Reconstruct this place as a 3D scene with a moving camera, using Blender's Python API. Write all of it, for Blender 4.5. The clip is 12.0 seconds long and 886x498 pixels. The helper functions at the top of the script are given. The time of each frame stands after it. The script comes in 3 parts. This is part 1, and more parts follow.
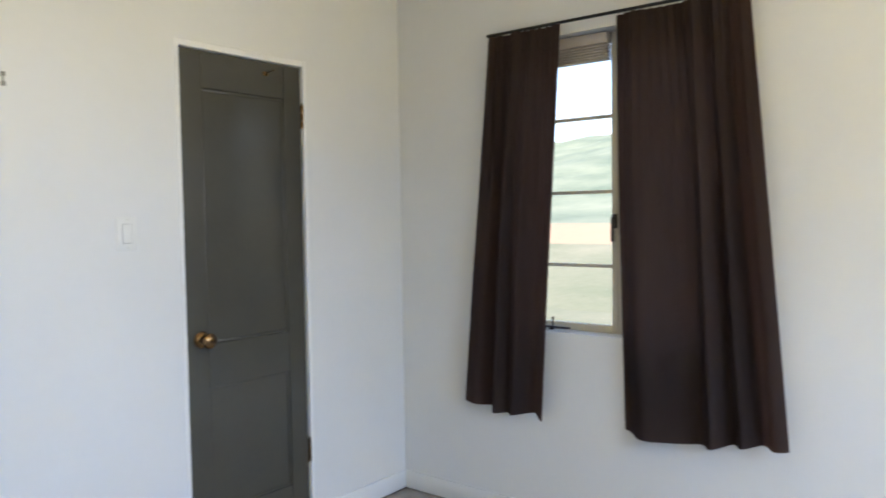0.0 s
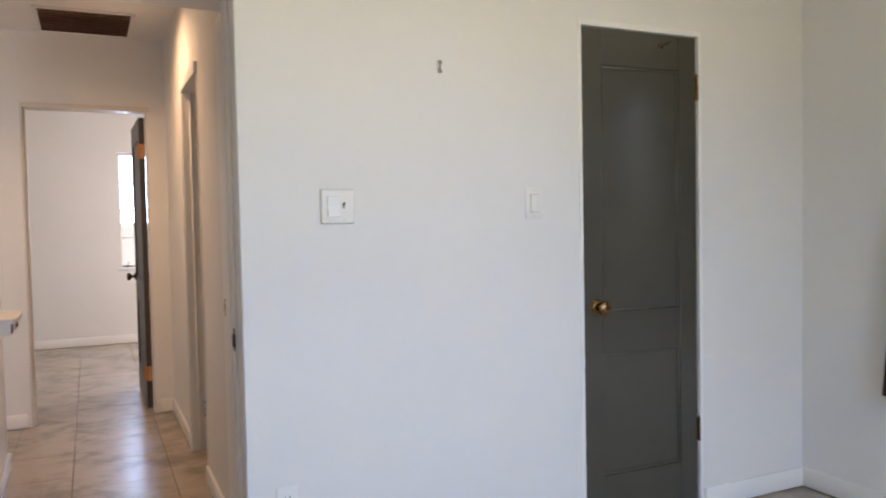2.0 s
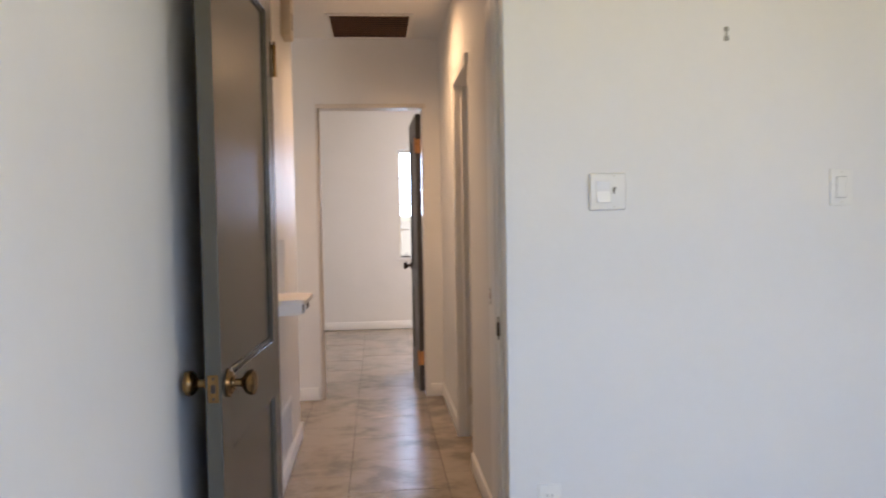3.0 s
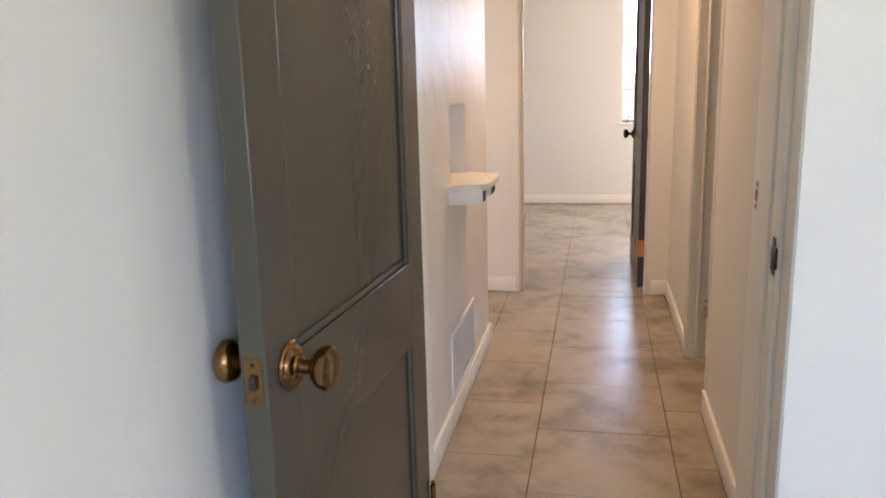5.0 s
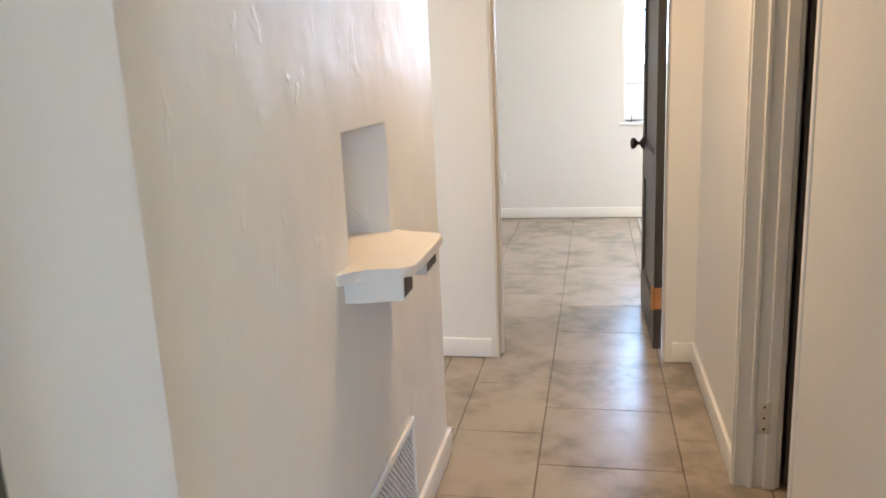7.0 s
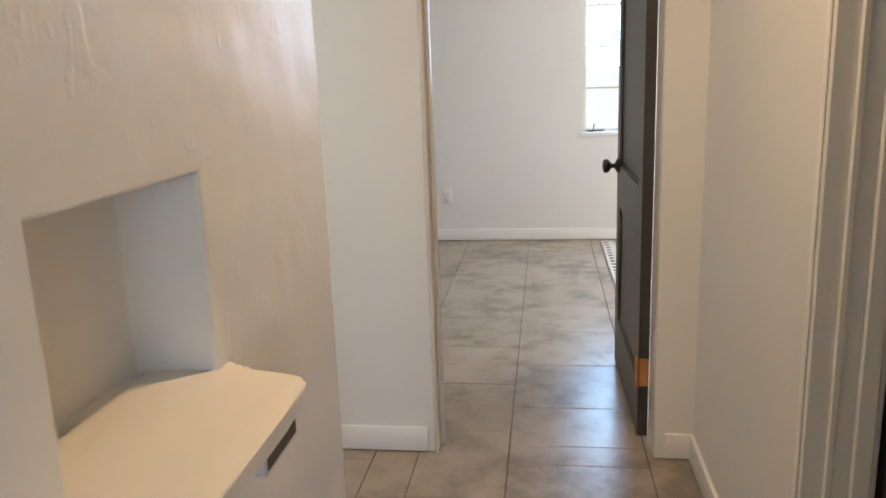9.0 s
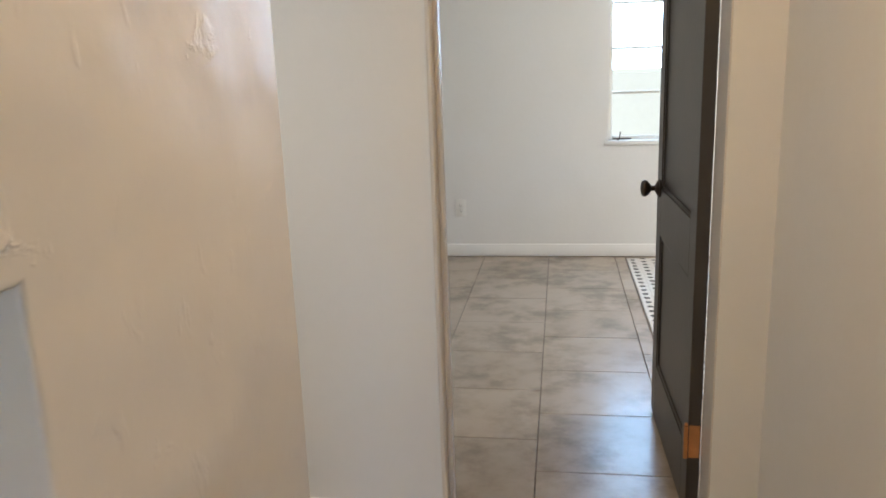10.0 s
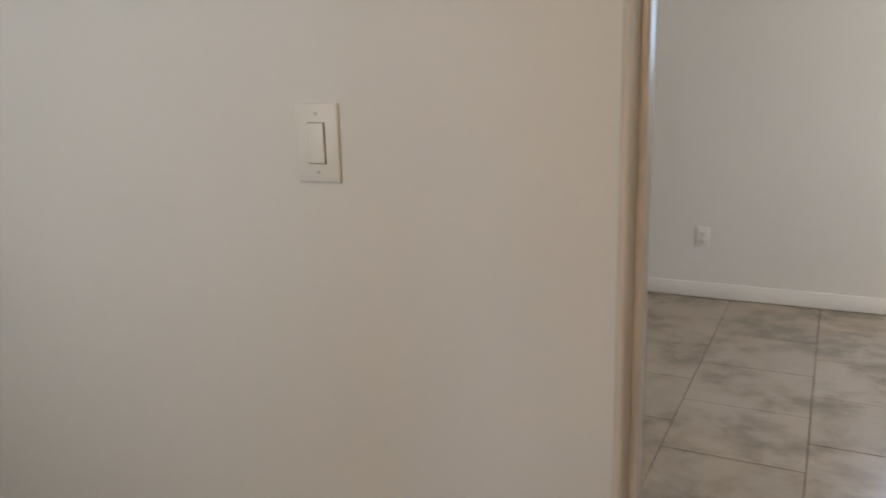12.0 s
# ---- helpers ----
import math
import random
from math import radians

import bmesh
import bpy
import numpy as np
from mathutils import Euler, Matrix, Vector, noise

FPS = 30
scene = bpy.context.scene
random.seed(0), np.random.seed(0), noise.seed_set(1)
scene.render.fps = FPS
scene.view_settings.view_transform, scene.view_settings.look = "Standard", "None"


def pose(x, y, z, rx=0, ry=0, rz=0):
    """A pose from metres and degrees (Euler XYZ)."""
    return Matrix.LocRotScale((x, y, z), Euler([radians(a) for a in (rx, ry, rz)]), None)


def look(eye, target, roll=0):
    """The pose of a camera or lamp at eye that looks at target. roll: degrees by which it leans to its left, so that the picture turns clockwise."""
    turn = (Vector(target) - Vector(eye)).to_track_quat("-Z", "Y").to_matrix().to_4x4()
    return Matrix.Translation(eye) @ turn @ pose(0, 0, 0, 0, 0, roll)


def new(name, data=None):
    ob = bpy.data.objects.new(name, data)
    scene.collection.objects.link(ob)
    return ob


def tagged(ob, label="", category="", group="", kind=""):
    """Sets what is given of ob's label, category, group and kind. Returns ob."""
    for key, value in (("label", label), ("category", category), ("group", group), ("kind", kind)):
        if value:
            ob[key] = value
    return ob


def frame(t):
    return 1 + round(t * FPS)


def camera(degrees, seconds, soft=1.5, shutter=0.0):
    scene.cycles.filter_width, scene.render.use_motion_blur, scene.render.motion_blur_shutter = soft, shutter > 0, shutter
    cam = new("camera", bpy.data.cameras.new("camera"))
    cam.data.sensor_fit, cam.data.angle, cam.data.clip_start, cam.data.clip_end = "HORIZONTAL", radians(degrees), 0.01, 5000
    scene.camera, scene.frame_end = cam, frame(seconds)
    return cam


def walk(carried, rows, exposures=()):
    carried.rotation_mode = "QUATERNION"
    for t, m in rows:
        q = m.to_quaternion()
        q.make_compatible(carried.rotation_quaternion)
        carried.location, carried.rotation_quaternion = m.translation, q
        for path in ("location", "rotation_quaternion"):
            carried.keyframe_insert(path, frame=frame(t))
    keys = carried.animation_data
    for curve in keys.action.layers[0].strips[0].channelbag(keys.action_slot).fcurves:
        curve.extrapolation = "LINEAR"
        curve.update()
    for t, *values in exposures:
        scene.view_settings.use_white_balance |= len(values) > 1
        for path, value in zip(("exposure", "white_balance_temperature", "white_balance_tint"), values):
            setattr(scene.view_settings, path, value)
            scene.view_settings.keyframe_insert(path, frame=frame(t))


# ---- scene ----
import itertools

cam = camera(60.7, 12.0, 1.7, 0.25)
PATH = [
    (0, (0.267, -5.5, 1.379), (1.829, -4.255, 1.288), -0.9),
    (0.5, (0.23, -5.495, 1.318), (1.556, -3.999, 1.239), -1.2),
    (1, (0.188, -5.469, 1.303), (1.344, -3.84, 1.218), -1.1),
    (1.5, (0.157, -5.463, 1.289), (1.178, -3.745, 1.209), -1.2),
    (2, (0.117, -5.442, 1.273), (0.962, -3.631, 1.196), -1.1),
    (2.5, (0.127, -5.388, 1.262), (0.69, -3.47, 1.189), -1.1),
    (3, (0.151, -5.312, 1.243), (0.325, -3.321, 1.168), -1.0),
    (3.5, (0.159, -5.194, 1.233), (0.033, -3.203, 1.096), -1.3),
    (5.5, (0.204, -4.114, 1.237), (-0.204, -2.21, 0.781), -1.7),
    (6, (0.152, -3.811, 1.271), (-0.268, -1.909, 0.817), -1.9),
    (6.5, (0.197, -3.49, 1.268), (-0.214, -1.584, 0.823), -2.3),
    (8.5, (0.13, -2.675, 1.241), (-0.177, -0.75, 0.797), -2.3),
    (9, (0.132, -2.384, 1.271), (-0.139, -0.453, 0.826), -2.1),
    (9.5, (0.119, -2.192, 1.27), (-0.169, -0.263, 0.824), -2.0),
    (10, (0.08, -1.948, 1.302), (-0.226, -0.022, 0.855), -2.0),
    (10.5, (0.077, -1.734, 1.293), (-0.241, 0.189, 0.846), -1.9),
    (11, (0.098, -1.475, 1.291), (-0.353, 0.422, 0.845), -1.5),
    (11.5, (0.095, -1.25, 1.264), (-0.578, 0.582, 0.829), -1.7),
    (12, (0.005, -1.034, 1.275), (-0.896, 0.698, 0.842), -1.6),
]
walk(cam, [(t, look(eye, target, roll)) for t, eye, target, roll in PATH],
     [(0, 1.48, 6060, 17), (1, 1.36, 6260, 20), (2.5, 1.32, 6260, 21), (3.5, 1.22, 6520, 20), (5.5, 1.88, 6550, 15), (6.5, 1.97, 5950, 10), (8.5, 1.52, 5800, 7),
      (10, 1.32, 5740, 6), (11, 1.24, 5880, 7), (12, 0.93, 5980, 9)])

# ---- world and large lights ----
world = bpy.data.worlds.new("world")
scene.world = world
world.use_nodes = True
wn, wl = world.node_tree.nodes, world.node_tree.links
sky = wn.new("ShaderNodeTexSky")
sky.sky_type, sky.sun_disc = "NISHITA", False
sky.sun_elevation, sky.sun_rotation = radians(49), radians(247)
wl.new(sky.outputs[0], wn["Background"].inputs[0])
wn["Background"].inputs[1].default_value = 0.15


def lamp(name, kind, m, energy, colour=(1, 1, 1), size=1.0, size_y=0.0, spot=0.0, spread=180.0):
    data = bpy.data.lights.new(name, kind)
    data.energy, data.color = energy, colour
    if kind == "AREA":
        data.size, data.spread = size, radians(spread)
        if size_y:
            data.shape, data.size_y = "RECTANGLE", size_y
    elif kind == "SUN":
        data.angle = radians(0.5)
    else:
        data.shadow_soft_size = size
    if kind == "SPOT":
        data.spot_size, data.spot_blend = radians(spot), 1.0
    ob = new(name, data)
    ob.matrix_world = m
    return ob


lamp("sun", "SUN", look((0, 0, 0), (0.60, 0.25, -0.75)), 4.0, (1.0, 0.96, 0.91))
# sky light, and light thrown up by the sunny ground, that enter by the window openings
lamp("south_window_sky", "AREA", look((1.4, -6.92, 1.6), (0.9, -5.4, -0.8)), 22, (0.32, 0.57, 1.0), 1.35, 1.2, spread=136)
lamp("south_window_ground", "AREA", look((1.4, -6.90, 1.5), (0.9, -5.4, 4.2)), 17, (1.0, 0.82, 0.24), 1.35, 1.2, spread=132)
lamp("east_window_sky", "AREA", look((3.05, -6.05, 1.6), (1.0, -5.6, -0.6)), 6.6, (0.74, 0.86, 1.0), 1.0, 1.2)
lamp("east_window_ground", "AREA", look((3.07, -6.05, 1.5), (1.0, -5.6, 3.6)), 4.6, (1.0, 0.88, 0.62), 1.0, 1.2)
lamp("far_window_sky", "AREA", look((0.63, 3.75, 1.72), (0.63, 0, 0.9)), 7, (0.52, 0.73, 1.0), 0.50, 0.85)
# added fill from an unseen side opening, brightens the far room
lamp("far_room_side_fill", "AREA", look((2.42, 1.9, 1.5), (0, 1.9, 0.9)), 22, (1.0, 0.84, 0.67), 1.3, 1.2)
# added fill for the hall's end wall; its passage opening is invented, out of view
lamp("passage_fill", "AREA", look((-1.35, -1.32, 1.25), (-1.15, 0, 0.9)), 5.3, (1.0, 0.93, 0.84), 0.9, 1.8)
WARM = (1.0, 0.63, 0.32)
lamp("hall_downlight_glow", "SPOT", look((0.15, -1.08, 2.485), (0.75, -1.04, 0)), 30, WARM, 0.06, spot=150)


# ---- materials ----
def material(name, c1, c2=None, rough=0.5, scale=3.0, fine=40.0, bump=0.0, bump_scale=60.0, metal=0.0,
             spec=0.5, vary=0.0, big_bump=0.0, big_scale=6.0, lumps=0.0, tile=False):
    """Two-scale noise between two colours, with relief and uneven gloss."""
    m = bpy.data.materials.new(name)
    m.use_nodes = True
    n, l = m.node_tree.nodes, m.node_tree.links
    b = n["Principled BSDF"]
    b.inputs["Roughness"].default_value, b.inputs["Metallic"].default_value = rough, metal
    b.inputs["Specular IOR Level"].default_value = spec
    c2 = c2 or c1
    pos = n.new("ShaderNodeNewGeometry").outputs["Position"]

    def tex(s, detail=6.0, roughness=0.6, distort=0.0):
        t = n.new("ShaderNodeTexNoise")
        t.inputs["Scale"].default_value, t.inputs["Detail"].default_value = s, detail
        t.inputs["Roughness"].default_value, t.inputs["Distortion"].default_value = roughness, distort
        l.new(pos, t.inputs["Vector"])
        return t.outputs["Fac"]

    coarse, grain = tex(scale, 3.0, 0.5), tex(fine, 4.0)
    mix_f = n.new("ShaderNodeMath")
    mix_f.operation = "MULTIPLY_ADD"
    l.new(grain, mix_f.inputs[0])
    mix_f.inputs[1].default_value = 0.35
    l.new(coarse, mix_f.inputs[2])
    ramp = n.new("ShaderNodeMapRange")
    ramp.inputs["From Min"].default_value, ramp.inputs["From Max"].default_value = 0.42, 0.98
    l.new(mix_f.outputs[0], ramp.inputs["Value"])
    if tile:
        # cloudy cement look: broad clouds with darker smudges inside them
        broad, smudge = tex(2.3, 2.0, 0.5), tex(7.5, 5.0, 0.6)
        pr = n.new("ShaderNodeMath")
        pr.operation = "MULTIPLY"
        l.new(broad, pr.inputs[0])
        l.new(smudge, pr.inputs[1])
        l.new(pr.outputs[0], ramp.inputs["Value"])
        ramp.inputs["From Min"].default_value, ramp.inputs["From Max"].default_value = 0.16, 0.40
        ramp.interpolation_type = "SMOOTHSTEP"
    mix = n.new("ShaderNodeMix")
    mix.data_type = "RGBA"
    mix.inputs["A"].default_value, mix.inputs["B"].default_value = (*c1, 1), (*c2, 1)
    l.new(ramp.outputs[0], mix.inputs["Factor"])
    out = mix.outputs["Result"]
    if vary:
        info = n.new("ShaderNodeObjectInfo")
        mr = n.new("ShaderNodeMapRange")
        mr.inputs["To Min"].default_value, mr.inputs["To Max"].default_value = 1 - vary, 1 + vary
        l.new(info.outputs["Random"], mr.inputs["Value"])
        hsv = n.new("ShaderNodeHueSaturation")
        l.new(mr.outputs[0], hsv.inputs["Value"])
        l.new(out, hsv.inputs["Color"])
        out = hsv.outputs["Color"]
    l.new(out, b.inputs["Base Color"])
    last = None
    if bump:
        bn = n.new("ShaderNodeBump")
        bn.inputs["Strength"].default_value, bn.inputs["Distance"].default_value = 1.0, bump
        l.new(tex(bump_scale, 3.0, 0.5), bn.inputs["Height"])
        last = bn
    if big_bump:
        bb = n.new("ShaderNodeBump")
        bb.inputs["Strength"].default_value, bb.inputs["Distance"].default_value = 1.0, big_bump
        l.new(tex(big_scale, 1.5, 0.4, 0.1), bb.inputs["Height"])
        if last:
            l.new(last.outputs[0], bb.inputs["Normal"])
        last = bb
    if lumps:
        # sparse trowel marks: only the peaks of a stretched noise stand out
        st = n.new("ShaderNodeMapping")
        st.inputs["Scale"].default_value = (20, 20, 13)
        l.new(pos, st.inputs["Vector"])
        t = n.new("ShaderNodeTexNoise")
        t.inputs["Scale"].default_value, t.inputs["Detail"].default_value = 1.0, 5.0
        t.inputs["Distortion"].default_value = 0.5
        l.new(st.outputs[0], t.inputs["Vector"])
        pk = n.new("ShaderNodeMapRange")
        pk.interpolation_type = "SMOOTHSTEP"
        pk.inputs["From Min"].default_value, pk.inputs["From Max"].default_value = 0.60, 0.72
        l.new(t.outputs["Fac"], pk.inputs["Value"])
        lb = n.new("ShaderNodeBump")
        lb.inputs["Strength"].default_value, lb.inputs["Distance"].default_value = 1.0, lumps
        l.new(pk.outputs[0], lb.inputs["Height"])
        if last:
            l.new(last.outputs[0], lb.inputs["Normal"])
        last = lb
    if last:
        l.new(last.outputs[0], b.inputs["Normal"])
    return m


M_WALL = material("wall_paint", (0.77, 0.76, 0.74), (0.73, 0.72, 0.69), 0.5, 1.5, 30, 0.0006, 45, big_bump=0.010, big_scale=3)
M_PLASTER = material("troweled_plaster", (0.80, 0.78, 0.74), (0.75, 0.73, 0.69), 0.38, 2.0, 30, 0.0005, 35, big_bump=0.014, big_scale=6.0, lumps=0.0010)
M_CEIL = material("ceiling_paint", (0.80, 0.79, 0.77), (0.77, 0.76, 0.73), 0.7, 1.5, 40, 0.0008, 60)
M_TRIM = material("trim_gloss_white", (0.85, 0.84, 0.82), (0.81, 0.80, 0.77), 0.3, 3, 60, 0.0004, 30)
# jamb tone, a step darker and tanner than the gloss trim
M_JAMB = material("jamb_ivory_darker", (0.70, 0.65, 0.58), (0.64, 0.59, 0.52), 0.35, 4, 60, 0.0005, 30)
M_SHELF = material("shelf_cream_paint", (0.80, 0.76, 0.70), (0.77, 0.72, 0.65), 0.28, 4, 60, 0.0006, 25)
M_DOOR = material("door_grey_paint", (0.076, 0.071, 0.056), (0.064, 0.060, 0.047), 0.22, 4, 50, 0.0006, 30)
# far door's brown paint; on the side door it also carries dim light
M_DARKDOOR = material("door_dark_brown_and_dim", (0.060, 0.052, 0.046), (0.045, 0.040, 0.036), 0.4, 4, 50, 0.0006, 40)
M_BRASS = material("aged_brass", (0.30, 0.175, 0.07), (0.15, 0.085, 0.038), 0.2, 25, 120, metal=1.0)
M_COPPER = material("copper_hinge", (0.70, 0.33, 0.13), (0.5, 0.24, 0.10), 0.4, 25, 120, metal=0.6)
M_BRONZE = material("dark_bronze", (0.10, 0.075, 0.06), (0.06, 0.05, 0.045), 0.35, 25, 120, metal=0.9)
M_PLATE = material("white_plastic", (0.80, 0.79, 0.75), (0.78, 0.77, 0.73), 0.3, 8, 80)
M_BRIGHT = material("bright_white_plastic", (0.88, 0.88, 0.87), (0.86, 0.86, 0.85), 0.15, 8, 80)
M_BEIGE = material("beige_plastic", (0.62, 0.52, 0.38), (0.58, 0.48, 0.35), 0.4, 8, 80)
M_SHADE = material("bracket_front_shade", (0.16, 0.12, 0.10), (0.12, 0.09, 0.075), 0.9, 12, 60)
# grey that carries the shade around rockers and in the toggle slot
M_GAP = material("gap_shade_grey", (0.36, 0.35, 0.32), (0.32, 0.31, 0.29), 0.6)
# near-black for the shade inside slots and ducts, which have no depth here
M_DARK = material("opening_shade", (0.02, 0.019, 0.018), (0.03, 0.028, 0.026), 0.8)
M_CURTAIN = material("curtain_dark_brown", (0.062, 0.046, 0.042), (0.080, 0.060, 0.055), 0.8, 3, 300, 0.0006, 700, spec=0.25)
M_CLIP = material("dull_steel", (0.30, 0.29, 0.26), (0.22, 0.21, 0.19), 0.45, 30, 90, metal=0.4)
M_ROD = material("black_rod", (0.02, 0.02, 0.02), (0.03, 0.03, 0.03), 0.4, metal=0.5)
M_TILE = material("cement_look_tile", (0.385, 0.325, 0.26), (0.240, 0.200, 0.157), 0.25, 3.4, 12, vary=0.05, tile=True)
M_GROUT = material("grout", (0.12, 0.092, 0.072), (0.16, 0.125, 0.10), 0.9, 6, 80, 0.001, 90)
M_MOSW = material("mosaic_white", (0.72, 0.70, 0.66), (0.62, 0.60, 0.56), 0.25, 30, 90)
M_MOSK = material("mosaic_black", (0.03, 0.03, 0.032), (0.05, 0.05, 0.05), 0.25, 30, 90)
M_VENT = material("rusty_vent", (0.33, 0.19, 0.12), (0.24, 0.13, 0.08), 0.6, 8, 60)
M_STEEL = material("window_steel_white", (0.72, 0.70, 0.64), (0.64, 0.61, 0.54), 0.4, 10, 60)
M_CREAM = material("window_wood_cream", (0.70, 0.63, 0.48), (0.62, 0.55, 0.41), 0.45, 10, 60)
M_GROUND = material("dry_ground", (0.22, 0.205, 0.125), (0.12, 0.135, 0.07), 0.9, 0.35, 5, 0.02, 4)
M_HILL = material("hill_scrub", (0.11, 0.14, 0.085), (0.24, 0.25, 0.16), 0.9, 0.16, 1.2)
M_EARTH = material("orange_earth", (0.36, 0.24, 0.14), (0.27, 0.19, 0.12), 0.9, 0.5, 4)
M_STUCCO = material("cream_stucco", (0.62, 0.57, 0.47), (0.55, 0.50, 0.40), 0.9, 1.0, 12)
M_BLIND = material("blind_beige", (0.58, 0.51, 0.44), (0.46, 0.40, 0.34), 0.5, 10, 60)


def glass_material():
    m = bpy.data.materials.new("window_glass")
    m.use_nodes = True
    b = m.node_tree.nodes["Principled BSDF"]
    b.inputs["Transmission Weight"].default_value, b.inputs["Roughness"].default_value = 1.0, 0.0
    b.inputs["IOR"].default_value, b.inputs["Base Color"].default_value = 1.02, (1, 1, 1, 1)
    return m


M_GLASS = glass_material()


def let_light_through(m, colour, share):
    """Thin cloth: part of the light that falls on its back comes through."""
    n, l = m.node_tree.nodes, m.node_tree.links
    tr, mix = n.new("ShaderNodeBsdfTranslucent"), n.new("ShaderNodeMixShader")
    tr.inputs["Color"].default_value = (*colour, 1)
    mix.inputs[0].default_value = share
    l.new(n["Principled BSDF"].outputs[0], mix.inputs[1])
    l.new(tr.outputs[0], mix.inputs[2])
    l.new(mix.outputs[0], n["Material Output"].inputs["Surface"])


let_light_through(M_CURTAIN, (0.20, 0.10, 0.075), 0.35)


def emit_material(name, colour, strength):
    m = bpy.data.materials.new(name)
    m.use_nodes = True
    b = m.node_tree.nodes["Principled BSDF"]
    b.inputs["Emission Color"].default_value, b.inputs["Emission Strength"].default_value = (*colour, 1), strength
    return m


M_LAMP = emit_material("lamp_lens", (1.0, 0.75, 0.5), 6.0)


# ---- mesh helpers ----
def box(bm, x0, x1, y0, y1, z0, z1, bevel=0.0, seg=2):
    vs = [bm.verts.new((x, y, z)) for z in (z0, z1) for y in (y0, y1) for x in (x0, x1)]
    fs = [bm.faces.new([vs[i] for i in q]) for q in
          ((0, 2, 3, 1), (4, 5, 7, 6), (0, 1, 5, 4), (2, 6, 7, 3), (0, 4, 6, 2), (1, 3, 7, 5))]
    if bevel:
        es = list({e for f in fs for e in f.edges})
        bmesh.ops.bevel(bm, geom=es, offset=bevel, segments=seg, profile=0.5, affect="EDGES")
    return fs


def prism(bm, outline, z0, z1, bevel=0.0, seg=2):
    """A slab with the given outline in plan."""
    lo = [bm.verts.new((x, y, z0)) for x, y in outline]
    hi = [bm.verts.new((x, y, z1)) for x, y in outline]
    n = len(outline)
    fs = [bm.faces.new(lo[::-1]), bm.faces.new(hi)]
    fs += [bm.faces.new((lo[i], lo[(i + 1) % n], hi[(i + 1) % n], hi[i])) for i in range(n)]
    if bevel:
        bmesh.ops.bevel(bm, geom=list(fs[1].edges) + list(fs[0].edges), offset=bevel, segments=seg, profile=0.5, affect="EDGES")


def lathe(bm, profile, seg=24, m=Matrix()):
    """Rings of (radius, height) about the z axis, laid by m."""
    rings = []
    for r, h in profile:
        rings.append([bm.verts.new(m @ Vector((r * math.cos(2 * math.pi * i / seg), r * math.sin(2 * math.pi * i / seg), h)))
                      for i in range(seg)])
    for a, b in zip(rings, rings[1:]):
        for i in range(seg):
            bm.faces.new((a[i], a[(i + 1) % seg], b[(i + 1) % seg], b[i]))
    bm.faces.new(rings[0][::-1])
    bm.faces.new(rings[-1])


def mesh_object(name, bm, mat, smooth=False):
    bmesh.ops.recalc_face_normals(bm, faces=bm.faces[:])
    me = bpy.data.meshes.new(name)
    bm.to_mesh(me)
    bm.free()
    me.materials.append(mat)
    if smooth:
        me.polygons.foreach_set("use_smooth", [True] * len(me.polygons))
        me.set_sharp_from_angle(angle=radians(38))
    return new(name, me)


def part(name, bm, mat, parent, label="", smooth=True):
    ob = mesh_object(name, bm, mat, smooth)
    ob.parent = parent
    if label:
        ob["label"] = label
    return ob


def boxpart(name, mat, parent, dims, bevel=0.0, label="", seg=2):
    bm = bmesh.new()
    box(bm, *dims, bevel=bevel, seg=seg)
    return part(name, bm, mat, parent, label)


def thing(name, m, label, category, group="", kind=""):
    ob = new(name)
    ob.matrix_world = m
    return tagged(ob, label, category, group, kind)


def structure(name, boxes, mat, label, category, smooth=False):
    """One closed body out of boxes that touch: only the outer faces are kept."""
    cuts = [sorted({round(v, 4) for bx in boxes for v in bx[2 * k:2 * k + 2]}) for k in range(3)]
    full = set()
    for bx in boxes:
        lo = [cuts[k].index(round(bx[2 * k], 4)) for k in range(3)]
        hi = [cuts[k].index(round(bx[2 * k + 1], 4)) for k in range(3)]
        full |= set(itertools.product(*(range(lo[k], hi[k]) for k in range(3))))
    bm, verts = bmesh.new(), {}

    def corner(c):
        if c not in verts:
            verts[c] = bm.verts.new([cuts[k][c[k]] for k in range(3)])
        return verts[c]

    for cell in sorted(full):
        for k in range(3):
            for side in (0, 1):
                beside = list(cell)
                beside[k] += 2 * side - 1
                if tuple(beside) in full:
                    continue
                u, v = (k + 1) % 3, (k + 2) % 3
                ring = []
                for du, dv in ((0, 0), (1, 0), (1, 1), (0, 1)):
                    c = list(cell)
                    c[k], c[u], c[v] = cell[k] + side, cell[u] + du, cell[v] + dv
                    ring.append(corner(tuple(c)))
                bm.faces.new(ring if side else ring[::-1])
    return tagged(mesh_object(name, bm, mat, smooth), label, category, kind="structure")


# ---- plan (metres): hall along y, bedroom to the south, far room to the north ----
CEIL = 2.51
WA = -2.977      # bedroom face of the wall with the closet door
WA_N = -2.80     # its hall face
XL, XR = -0.31, 0.609
XW = -0.312      # bedroom west wall
XE = 3.10        # bedroom window wall
YS = -7.0        # bedroom south wall
YF = 3.436       # far room north wall
FX0, FX1 = -2.2, 2.4
HEAD = 2.035
# closet door and bedroom doorway
CL0, CL1 = 1.875, 2.478
BD0, BD1 = -0.21, 0.555
FD0, FD1 = -0.246, 0.485
RD0, RD1 = -1.62, -1.025
LEND = -0.916    # north end of the hall's west wall

structure("floor_slab", [(-2.35, 2.6, -1.5, 3.66, -0.12, -0.012), (-0.55, 3.35, -7.2, -1.5, -0.12, -0.012)], M_GROUT, "dark brown grout bed under the floor tiles", "floor")
